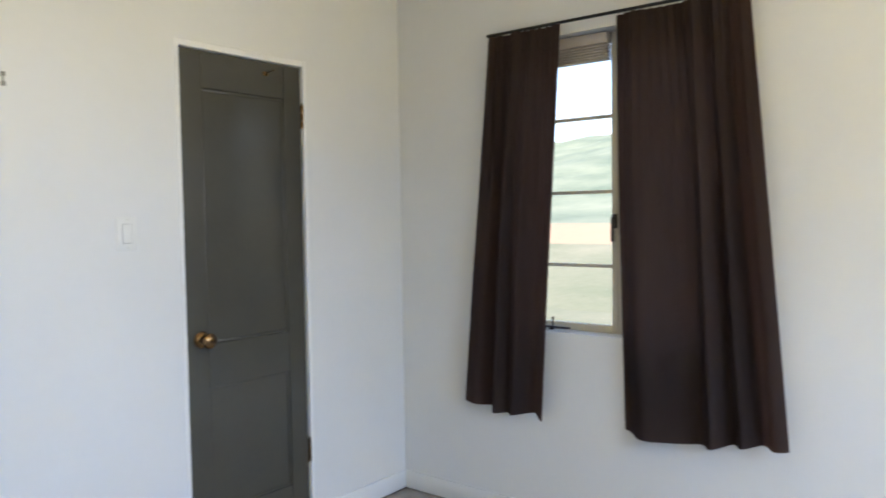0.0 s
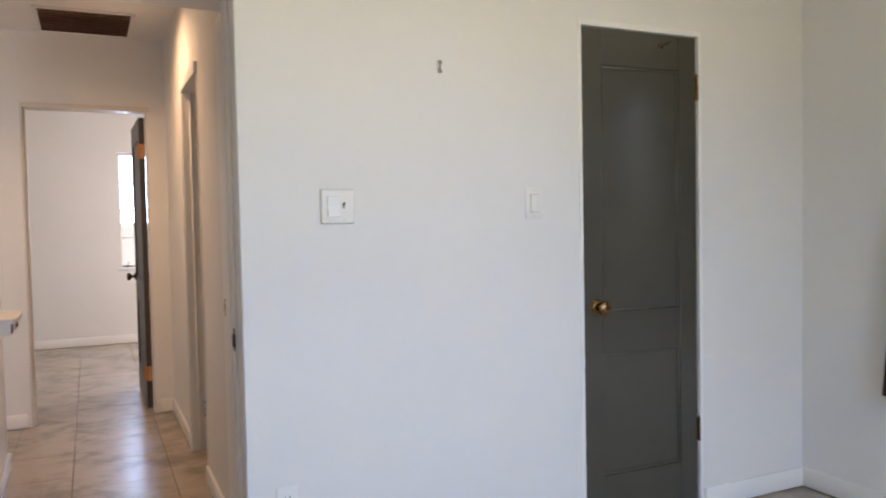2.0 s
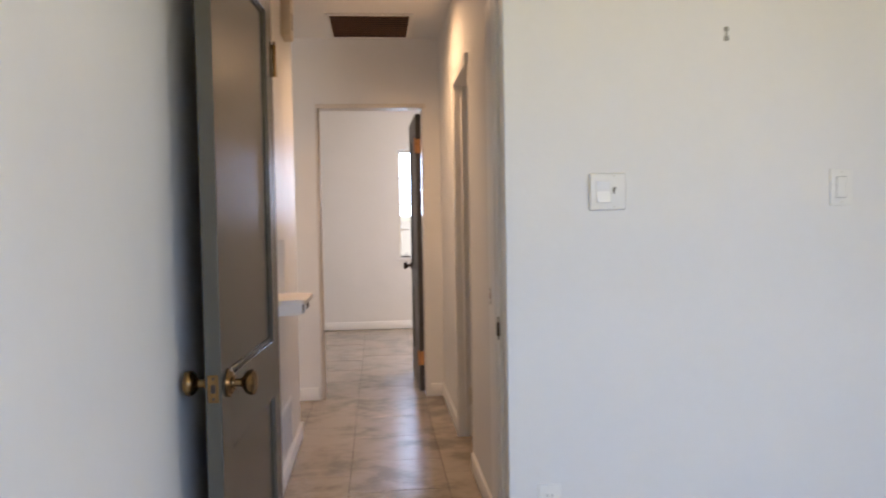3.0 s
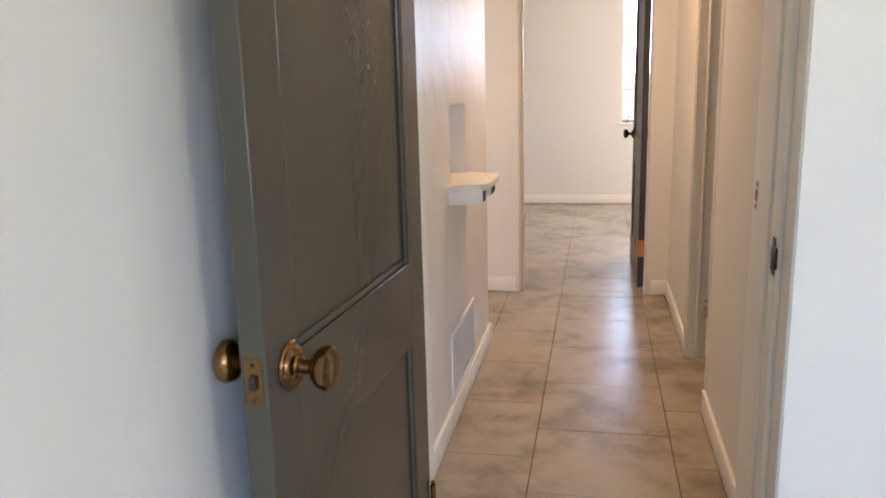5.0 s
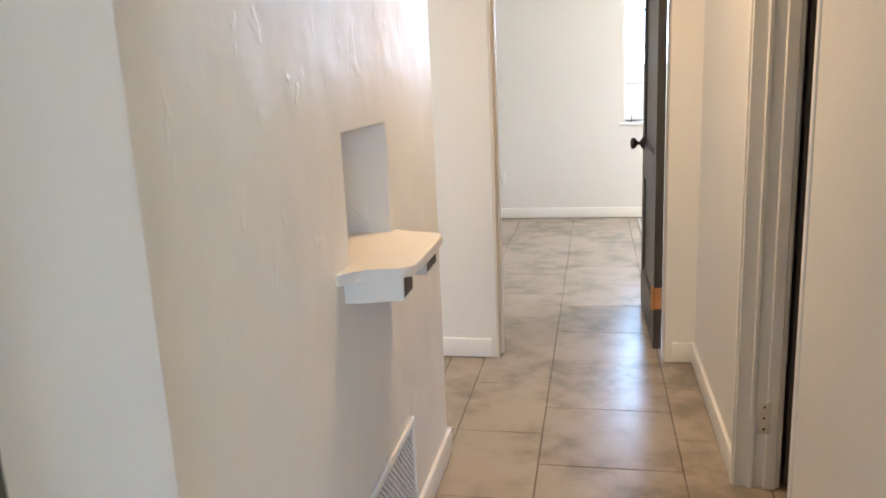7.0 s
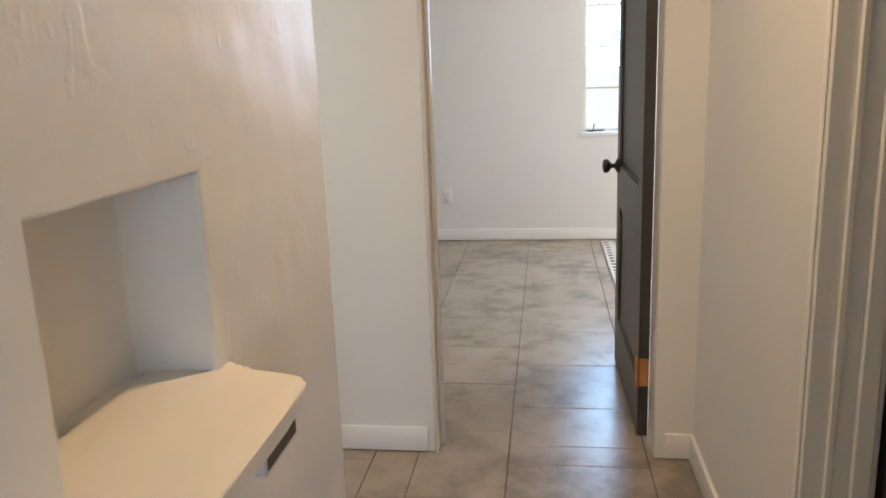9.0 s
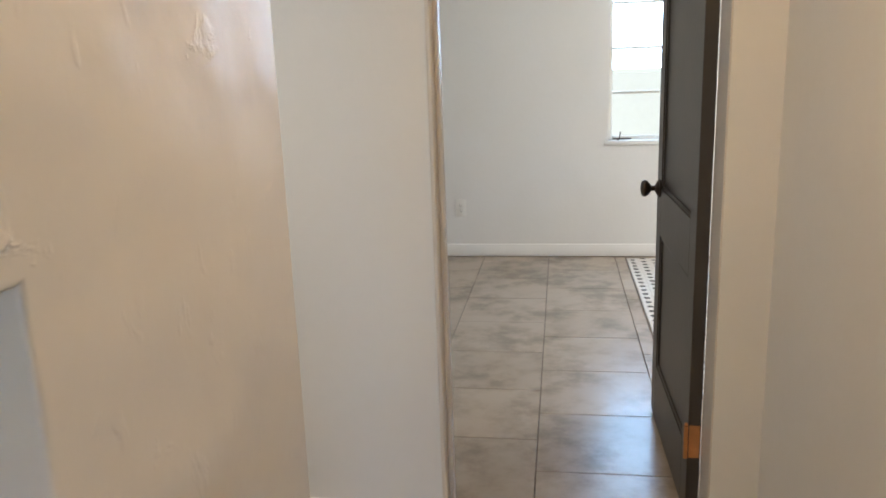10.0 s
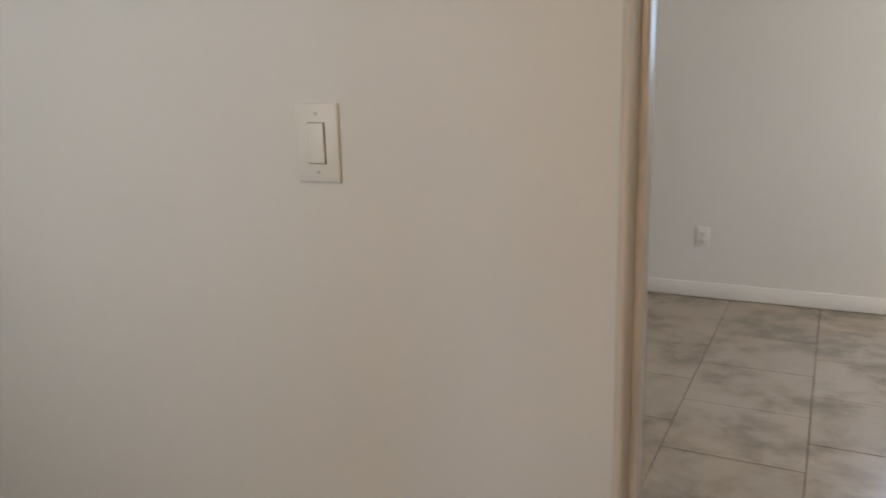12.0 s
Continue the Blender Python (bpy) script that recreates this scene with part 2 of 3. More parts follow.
structure("ceiling", [(-2.35, 2.6, -1.5, 3.66, CEIL, CEIL + 0.12), (-0.55, 3.35, -7.2, -1.5, CEIL, CEIL + 0.12)], M_CEIL, "white painted plaster ceiling with a faint texture", "ceiling")

structure("wall_bedroom_north", [
    (XW - 0.12, BD0, WA, WA_N, 0, CEIL), (BD0, BD1, WA, WA_N, HEAD + 0.01, CEIL), (BD1, CL0, WA, WA_N, 0, CEIL),
    (CL0, CL1, WA, WA_N, HEAD, CEIL), (CL1, XE + 0.25, WA, WA_N, 0, CEIL)],
    M_WALL, "white painted plaster bedroom wall with closet and hall doorways", "wall")
structure("wall_bedroom_west", [(XW - 0.12, XW, YS, WA, 0, CEIL)], M_WALL, "white troweled plaster wall behind the open door", "wall")
BW0, BW1, BWZ0, BWZ1 = -4.54, -3.66, 0.865, 2.125
structure("wall_bedroom_east", [
    (XE, XE + 0.25, YS, -6.6, 0, CEIL), (XE, XE + 0.25, -5.5, BW0, 0, CEIL), (XE, XE + 0.25, -6.6, -5.5, 0, 0.86),
    (XE, XE + 0.25, -6.6, -5.5, 2.15, CEIL), (XE, XE + 0.25, BW1, WA, 0, CEIL), (XE, XE + 0.098, BW0, BW1, 0, BWZ0), (XE + 0.098, XE + 0.25, BW0, BW1, 0, BWZ0 - 0.062),
    (XE, XE + 0.25, BW0, BW1, BWZ1, CEIL)], M_WALL, "white painted plaster wall with a curtained casement window", "wall")
structure("wall_bedroom_south", [
    (XW - 0.12, 0.7, YS - 0.2, YS, 0, CEIL), (2.1, XE + 0.25, YS - 0.2, YS, 0, CEIL), (0.7, 2.1, YS - 0.2, YS, 0, 0.85),
    (0.7, 2.1, YS - 0.2, YS, 2.2, CEIL)], M_WALL, "plain white wall with an unseen window opening", "wall")
# closet behind its door
structure("wall_closet", [(CL0 - 0.3, CL1 + 0.6, -2.05, -1.95, 0, CEIL), (CL0 - 0.4, CL0 - 0.3, WA_N, -1.95, 0, CEIL)],
          M_WALL, "plain closet wall", "wall")
# hall
NY0, NY1, NZ0, NZ1 = -1.80, -1.468, 0.885, 1.161
bm = bmesh.new()
WY, WZ = (WA_N, NY0, NY1, LEND), (0, NZ0, NZ1, CEIL)
front = [[bm.verts.new((XL, y, z)) for y in WY] for z in WZ]
back = [[bm.verts.new((XL - 0.24, y, z)) for y in (WA_N, LEND)] for z in (0, CEIL)]
deep = [[bm.verts.new((XL - 0.12, y, z)) for y in (NY0, NY1)] for z in (NZ0, NZ1)]
for j in range(3):
    for i in range(3):
        if (i, j) != (1, 1):
            bm.faces.new((front[j][i], front[j][i + 1], front[j + 1][i + 1], front[j + 1][i]))
rim = [front[1][1], front[1][2], front[2][2], front[2][1]]
inner = [deep[0][0], deep[0][1], deep[1][1], deep[1][0]]
for i in range(4):
    bm.faces.new((rim[i], rim[(i + 1) % 4], inner[(i + 1) % 4], inner[i]))
bm.faces.new(inner)
bm.faces.new((back[0][0], back[0][1], back[1][1], back[1][0]))
bm.faces.new([f[0] for f in front] + [back[1][0], back[0][0]])
bm.faces.new([f[3] for f in front] + [back[1][1], back[0][1]])
bm.faces.new(front[0] + [back[0][1], back[0][0]])
bm.faces.new(front[3] + [back[1][1], back[1][0]])
soft_edges = [e for e in bm.edges if set(e.verts) <= set(rim) or set(e.verts) <= set(inner)]
soft_edges += [e for e in bm.edges if set(e.verts) <= {f[3] for f in front}]
bmesh.ops.bevel(bm, geom=soft_edges, offset=0.007, segments=3, profile=0.5, affect="EDGES")
tagged(mesh_object("wall_hall_west", bm, M_PLASTER, True), "glossy white troweled plaster hall wall with a recessed niche", "wall", kind="structure")
structure("wall_hall_east", [
    (XR, XR + 0.12, WA_N, RD0, 0, CEIL), (XR, XR + 0.12, RD1, 0, 0, CEIL), (XR, XR + 0.12, RD0, RD1, HEAD - 0.03, CEIL)],
    M_WALL, "white painted hall wall with a doorway", "wall")
structure("wall_hall_north", [
    (-2.3, FD0, 0, 0.12, 0, CEIL), (FD1, 2.6, 0, 0.12, 0, CEIL), (FD0, FD1, 0, 0.12, HEAD, CEIL)],
    M_WALL, "white painted wall at the hall's end with a doorway", "wall")
# the opening and the closed box behind it are added to house the fill
structure("wall_passage_south", [(-2.2, -1.85, LEND - 0.12, LEND, 0, CEIL), (-0.85, XL - 0.24, LEND - 0.12, LEND, 0, CEIL),
          (-1.85, -0.85, LEND - 0.12, LEND, 2.2, CEIL), (-1.95, -0.75, -1.5, -1.4, 0, CEIL), (-1.95, -1.85, -1.4, LEND - 0.12, 0, CEIL),
          (-0.85, -0.75, -1.4, LEND - 0.12, 0, CEIL)], M_WALL, "plain white passage wall with an added, unseen opening for fill light", "wall")
structure("wall_passage_west", [(-2.3, -2.2, -1.1, 0.0, 0, CEIL)], M_WALL, "plain white wall at the passage's end", "wall")
# small dark side room
structure("wall_side_room", [(2.3, 2.4, -1.95, 0, 0, CEIL), (XR + 0.12, 2.3, -1.95, -1.85, 0, CEIL)], M_WALL, "plain wall of the unlit side room", "wall")
# far room
FW0, FW1, FWZ0, FWZ1 = 0.408, 0.852, 0.82, 2.065
structure("wall_far_north", [
    (FX0 - 0.1, FW0, YF, YF + 0.22, 0, CEIL), (FW1, FX1 + 0.2, YF, YF + 0.22, 0, CEIL), (FW0, FW1, YF, YF + 0.22, 0, FWZ0),
    (FW0, FW1, YF, YF + 0.22, FWZ1, CEIL)], M_WALL, "white painted plaster wall with a narrow casement window", "wall")
structure("wall_far_west", [(FX0 - 0.1, FX0, 0.12, YF, 0, CEIL)], M_WALL, "plain white wall of the far room", "wall")
# opening added out of view, behind the door, to hold the side fill
structure("wall_far_east", [(FX1, FX1 + 0.2, 0.12, 1.2, 0, CEIL), (FX1, FX1 + 0.2, 2.6, YF, 0, CEIL),
          (FX1, FX1 + 0.2, 1.2, 2.6, 0, 0.85), (FX1, FX1 + 0.2, 1.2, 2.6, 2.15, CEIL)], M_WALL, "plain white wall with an unseen window opening", "wall")

# ground outside
structure("ground", [(-400, 400, -400, 400, -0.6, -0.5)], M_GROUND, "dry sunlit ground outside the windows", "ground")


def hillside(name, x0, x1, y0, y1, rise, label):
    """A gently rising, uneven slope of dry grass and scrub."""
    nx, ny = 60, 60
    vs, fs = [], []
    for j in range(ny + 1):
        for i in range(nx + 1):
            u = i / nx
            x, y = x0 + (x1 - x0) * u, y0 + (y1 - y0) * j / ny
            vs.append((x, y, -0.52 + rise * u ** 1.3 * (0.8 + 0.5 * noise.noise((x * 0.02, y * 0.02, 3))) + 0.5 * u * noise.noise((x * 0.2, y * 0.2, 9))))
    for j in range(ny):
        for i in range(nx):
            a = j * (nx + 1) + i
            fs.append((a, a + 1, a + nx + 2, a + nx + 1))
    me = bpy.data.meshes.new(name)
    me.from_pydata(vs, [], fs)
    me.materials.append(M_HILL)
    return tagged(new(name, me), label, "hillside", kind="structure")


hillside("backdrop_hill", 26, 130, -70, 110, 19.0, "hazy green hillside across the street")


def slope(name, x0, z0, x1, z1, mat, label):
    """A long sloping bank, solid down to the ground."""
    bm = bmesh.new()
    ends = [[bm.verts.new((x, y, z)) for x, z in ((x0, -0.55), (x1, -0.55), (x1, z1), (x0, z0))] for y in (-60, 60)]
    bm.faces.new(ends[0])
    bm.faces.new(ends[1][::-1])
    for i in range(4):
        bm.faces.new((ends[0][i], ends[1][i], ends[1][(i + 1) % 4], ends[0][(i + 1) % 4]))
    return tagged(mesh_object(name, bm, mat), label, "bank", kind="structure")


slope("backdrop_grass_bank", 13.0, -0.52, 21.0, 0.42, M_GROUND, "dry grass bank outside the bedroom window")
slope("backdrop_earth_bank", 21.0, 0.42, 23.5, 1.0, M_EARTH, "orange earth bank above the dry grass")
bm = bmesh.new()
for k in range(40):
    a, b = k / 40, (k + 1) / 40
    za, zb = (8.3 - 5.0 * a * (1 - a), 8.3 - 5.0 * b * (1 - b))
    box(bm, 39.98, 40.02, -60 + 120 * a, -60 + 120 * b, min(za, zb) - 0.02, max(za, zb) + 0.02)
tagged(mesh_object("power_line", bm, M_STEEL), "pale overhead power line across the street", "power line", kind="structure")
structure("backdrop_garden_wall", [(-8, 12, 9.0, 9.2, -0.5, 1.25)], M_STUCCO, "pale cream garden wall outside the far window", "wall")


# ---- doors ----
def knob(parent, m, mat, label):
    bm = bmesh.new()
    lathe(bm, [(0.010, 0.016), (0.0095, 0.022), (0.010, 0.031), (0.014, 0.034), (0.021, 0.038), (0.0275, 0.045), (0.030, 0.053), (0.0285, 0.060),
               (0.022, 0.065), (0.012, 0.0675), (0.003, 0.068)], 28, m)
    k = part("knob", bm, mat, parent, label)
    bm = bmesh.new()
    lathe(bm, [(0.0325, 0), (0.0335, 0.003), (0.0315, 0.006), (0.028, 0.0065), (0.0265, 0.009), (0.022, 0.0125), (0.0165, 0.014), (0.0155, 0.017),
               (0.011, 0.018)], 28, m)
    part("rose", bm, mat, k)
    return k


def door_leaf(name, m, width, height, mat, metal, label, hinge_zs, knob_z=0.895, hinge_mat=None, hinge_side=1, thick=0.036,
              stile=0.092, rail=(0.718, 0.888), knob_mat=None):
    """A two-panel leaf: x runs from the hinge edge, y is its thickness (0 to thick), z up."""
    d = thing(name, m, label, "door")
    z0 = 0.012
    w = width
    bm = bmesh.new()
    for b in ((0, stile, 0, thick, z0, height), (w - stile, w, 0, thick, z0, height), (stile, w - stile, 0, thick, z0, 0.22),
              (stile, w - stile, 0, thick, rail[0], rail[1]), (stile, w - stile, 0, thick, height - 0.14, height)):
        box(bm, *b, bevel=0.0015, seg=1)
    part("leaf_frame", bm, mat, d)
    for pz0, pz1 in ((0.22, rail[0]), (rail[1], height - 0.14)):
        boxpart("panel", mat, d, (stile, w - stile, 0.010, thick - 0.010, pz0, pz1))
        for y0, y1 in ((0.004, 0.010), (thick - 0.010, thick - 0.004)):
            bm = bmesh.new()
            q = 0.012
            for b in ((stile, stile + q, y0, y1, pz0, pz1), (w - stile - q, w - stile, y0, y1, pz0, pz1),
                      (stile + q, w - stile - q, y0, y1, pz0, pz0 + q), (stile + q, w - stile - q, y0, y1, pz1 - q, pz1)):
                box(bm, *b, bevel=0.0028, seg=2)
            part("moulding", bm, mat, d)
    kx = w - 0.062
    knob(d, pose(kx, 0, knob_z, 90, 0, 0), knob_mat or metal, "")
    knob(d, pose(kx, thick, knob_z, -90, 0, 0), knob_mat or metal, "")
    boxpart("latch_plate", metal, d, (w - 0.0005, w + 0.0015, 0.006, thick - 0.006, knob_z - 0.032, knob_z + 0.030), label="brass latch plate")
    lp = [c for c in d.children if c.name.startswith("latch_plate")][0]
    boxpart("bolt", M_BRONZE, lp, (w + 0.0015, w + 0.006, thick / 2 - 0.005, thick / 2 + 0.005, knob_z - 0.010, knob_z + 0.008), 0.001)
    for dz in (-0.024, 0.022):
        bm = bmesh.new()
        lathe(bm, [(0.0035, 0), (0.003, 0.001)], 10, Matrix.Translation((w + 0.0014, thick / 2, knob_z + dz)) @ pose(0, 0, 0, 0, 90, 0))
        part("screw", bm, M_BRONZE, lp)
    for hz in hinge_zs:
        hg = hinge_mat or metal
        y = -0.006 if hinge_side < 0 else thick + 0.006
        bm = bmesh.new()
        for k in range(3):
            za = hz - 0.05 + k * 0.0337
            lathe(bm, [(0.0065, za), (0.0065, za + 0.032)], 12, Matrix.Translation((-0.003, y, 0)))
        lathe(bm, [(0.004, hz + 0.051), (0.006, hz + 0.055), (0.002, hz + 0.06)], 12, Matrix.Translation((-0.003, y, 0)))
        box(bm, -0.0025, -0.0005, 0.003, thick - 0.003, hz - 0.05, hz + 0.05)
        part("hinge", bm, hg, d)
    return d


# closet door: hinged on its east side, its room face a little behind the wall's face
closet = door_leaf("closet_door", pose(CL1 - 0.008, WA + 0.046, 0, 0, 0, 180), CL1 - CL0 - 0.018, 2.018, M_DOOR, M_BRASS,
                   "closed grey-painted closet door with two recessed panels", (0.35, 1.81), 0.912)
# bedroom door: swung open into the bedroom along its west wall
bdoor = door_leaf("bedroom_door", pose(-0.198, -2.897, 0, 0, 0, -93.2), 0.70, 2.02, M_DOOR, M_BRASS,
                  "open grey-painted bedroom door standing along the plaster wall", (0.3, 1.75), 0.877)
# far door: swung open into the far room
fdoor = door_leaf("far_room_door", pose(0.4795, 0.1325, 0, 0, 0, 91), 0.74, 2.01, M_DARKDOOR, M_BRONZE,
                  "open dark brown two-panel door of the far room", (0.25, 1.78), 0.885, M_COPPER)
# dark brown here stands for grey door paint in dim light
sdoor = door_leaf("side_room_door", pose(XR + 0.135, RD1 - 0.01, 0, 0, 0, 4), 0.62, 1.99, M_DARKDOOR, M_BRONZE,
                  "open side room door, darkened by colour for the dim room", (0.25, 1.75), 0.9)


boxpart("jamb_leaf", M_STEEL, sdoor, (-0.088, -0.052, -0.0125, -0.0095, 0.19, 0.29), 0.001, "cream-painted hinge leaf on the jamb")
for z in (0.205, 0.24, 0.275):
    boxpart("screw", M_BRONZE, sdoor, (-0.074, -0.068, -0.0138, -0.0125, z - 0.003, z + 0.003))


def frame_set(name, label, bars, mat=M_TRIM):
    bm = bmesh.new()
    for b in bars:
        box(bm, *b, bevel=0.003, seg=1)
    return tagged(mesh_object(name, bm, mat), label, "door frame", kind="structure")


# ---- trims ----
frame_set("trim_far_door", "white painted door jamb and thin casing", [
    (FD0 - 0.008, FD0 + 0.004, -0.012, 0.132, 0, HEAD + 0.026), (FD1 - 0.004, FD1 + 0.012, 0.004, 0.132, 0, HEAD - 0.004),
    (FD0 + 0.004, FD1 + 0.02, -0.010, 0.132, HEAD - 0.004, HEAD + 0.026), (FD0 + 0.004, FD0 + 0.016, 0.045, 0.085, 0, HEAD - 0.004), (FD0 - 0.004, FD0 + 0.0065, -0.016, -0.010, 0, HEAD - 0.004)], M_JAMB)
frame_set("trim_bedroom_door", "white painted deep door jamb with stops and beads", [
    (BD1 - 0.004, BD1 + 0.06, WA + 0.003, -2.905, 0, HEAD), (BD1 + 0.012, BD1 + 0.06, -2.905, -2.50, 0, HEAD),
    (BD1 - 0.010, BD1 + 0.012, -2.875, -2.815, 0, HEAD), (BD1 - 0.004, BD1 + 0.012, -2.758, -2.730, 0, HEAD),
    (BD0 - 0.1, BD0 + 0.005, WA + 0.082, -2.66, 0, HEAD), (BD0 - 0.005, BD1 + 0.06, WA - 0.005, -2.62, HEAD, HEAD + 0.03)])
frame_set("trim_closet", "thin white closet door frame", [
    (CL0 - 0.014, CL0 + 0.003, WA - 0.004, WA + 0.1, 0, HEAD + 0.014), (CL1 - 0.003, CL1 + 0.014, WA - 0.004, WA + 0.1, 0, HEAD + 0.014),
    (CL0 + 0.003, CL1 - 0.003, WA - 0.004, WA + 0.1, HEAD - 0.012, HEAD + 0.014)])
frame_set("trim_side_door", "white moulded casing of the side doorway", [
    (XR - 0.010, XR + 0.124, RD1 - 0.004, RD1 + 0.034, 0, HEAD), (XR - 0.016, XR - 0.010, RD1 + 0.004, RD1 + 0.02, 0, HEAD),
    (XR + 0.03, XR + 0.045, RD1 - 0.012, RD1 - 0.004, 0, HEAD - 0.034), (XR + 0.075, XR + 0.11, RD1 - 0.016, RD1 - 0.004, 0, HEAD - 0.034),
    (XR - 0.016, XR + 0.124, RD0 - 0.02, RD1 - 0.004, HEAD - 0.034, HEAD + 0.02), (XR - 0.004, XR + 0.124, RD0 - 0.02, RD0 + 0.004, 0, HEAD - 0.034)])


def baseboard(name, dims):
    bm = bmesh.new()
    box(bm, *dims, bevel=0.004, seg=2)
    return tagged(mesh_object(name, bm, M_TRIM, True), "white painted wooden baseboard", "baseboard", kind="structure")


BH, BT = 0.092, 0.014
baseboard("baseboard_bedroom_north", (CL1 + 0.02, XE, WA - BT, WA, 0.004, BH))
baseboard("baseboard_bedroom_north_b", (BD1 + 0.04, CL0 - 0.02, WA - BT, WA, 0.004, BH))
baseboard("baseboard_bedroom_east", (XE - BT, XE, YS, WA - BT, 0.004, BH))
baseboard("baseboard_hall_west", (XL, XL + BT, -2.6, LEND, 0.004, BH))
baseboard("baseboard_hall_west_end", (XL - 0.2, XL + BT, LEND, LEND + BT, 0.004, BH))
baseboard("baseboard_hall_east_a", (XR - BT, XR, -2.50, RD0 - 0.002, 0.004, BH))
baseboard("baseboard_hall_east_b", (XR - BT, XR, RD1 + 0.034, -BT, 0.004, BH))
baseboard("baseboard_hall_north_a", (-2.2, FD0 - 0.03, -BT, 0, 0.004, BH))
baseboard("baseboard_hall_north_b", (FD1 + 0.03, XR, -BT, 0, 0.004, BH))
baseboard("baseboard_far_north", (FX0, FX1, YF - BT, YF, 0.004, BH))


# ---- windows ----
def casement(name, m, width, height, panes, label, mat, foot=0.028, bar=0.007):
    """A steel casement in its opening: x across, y out, z up from the sill."""
    d = thing(name, m, label, "window", kind="structure")
    f = 0.028
    bm = bmesh.new()
    for b in ((0, f, 0, 0.03, 0, height), (width - f, width, 0, 0.03, 0, height), (f, width - f, 0, 0.03, 0, foot),
              (f, width - f, 0, 0.03, height - f, height)):
        box(bm, *b, bevel=0.003, seg=1)
    part("window_frame", bm, mat, d)
    step = (height - f - 0.028) / panes
    for i in range(1, panes):
        boxpart("glazing_bar", mat, d, (f, width - f, 0.004, 0.026, f + i * step - bar, f + i * step + bar), 0.002)
    for i in range(panes):
        ob = boxpart("pane", M_GLASS, d, (f, width - f, 0.013, 0.016, f + i * step + 0.007, f + (i + 1) * step - 0.007))
        ob.visible_shadow = False
    return d


far_casement = casement("window_far", pose(FW0, YF + 0.07, FWZ0), FW1 - FW0, FWZ1 - FWZ0, 4, "white steel casement window with four panes, bright outside", M_STEEL, 0.028, 0.009)
boxpart("window_sill", M_TRIM, far_casement, (-0.022, FW1 - FW0 + 0.022, -0.085, -0.002, -0.026, 0.002), 0.003)
mid = (BW0 + BW1) / 2
WZ0 = BWZ0 - 0.06
casement("window_bedroom", pose(XE + 0.1, BW1, WZ0, 0, 0, -90), BW1 - mid, BWZ1 - WZ0, 4, "cream steel casement window between dark curtains", M_CREAM, 0.09)
casement("window_bedroom_b", pose(XE + 0.1, mid, WZ0, 0, 0, -90), mid - BW0, BWZ1 - WZ0, 4, "cream steel casement window behind a dark curtain", M_CREAM, 0.09)


blind = thing("window_blind", pose(XE + 0.085, mid, BWZ1), "white slatted blind drawn up at the window head", "blind")
for side in (0, 1):
    ya = 0.02 if side else mid * 0 - 0.42
    for i in range(6):
        boxpart("slat", M_BLIND, blind, (-0.034, 0.006, ya, ya + 0.40, -0.062 - i * 0.011, -0.055 - i * 0.011), 0.001)
    boxpart("head_rail", M_BLIND, blind, (-0.036, 0.008, ya, ya + 0.40, -0.05, -0.004), 0.003)


def crank(m):
    d = thing("window_crank", m, "dark metal casement stay on the window sill", "window crank")
    boxpart("bar", M_BRONZE, d, (0.0, 0.13, -0.006, 0.006, 0.008, 0.016), 0.002)
    boxpart("catch", M_BRONZE, d, (0.03, 0.05, -0.008, 0.008, 0.0, 0.012), 0.002)
    bm = bmesh.new()
    lathe(bm, [(0.004, 0.012), (0.004, 0.05), (0.007, 0.055), (0.004, 0.062)], 10, pose(0.045, 0, 0, 12, 10, 0))
    part("handle", bm, M_BRONZE, d)


crank(pose(FW0 + 0.03, YF + 0.045, FWZ0))
crank(pose(XE + 0.06, BW1 - 0.10, BWZ0, 0, 0, -90))

lock = thing("window_latch", pose(XE + 0.098, mid + 0.012, 1.34), "small bronze casement latch on the middle stile", "window latch")
boxpart("plate", M_BRONZE, lock, (-0.004, 0, -0.012, 0.012, -0.03, 0.03), 0.001)
bm = bmesh.new()
lathe(bm, [(0.006, 0), (0.006, 0.018), (0.004, 0.022)], 12, pose(-0.004, 0, 0.012, 0, -90, 0))
part("spindle", bm, M_BRONZE, lock)
boxpart("lever", M_BRONZE, lock, (-0.030, -0.020, -0.007, 0.007, -0.085, 0.020), 0.003)

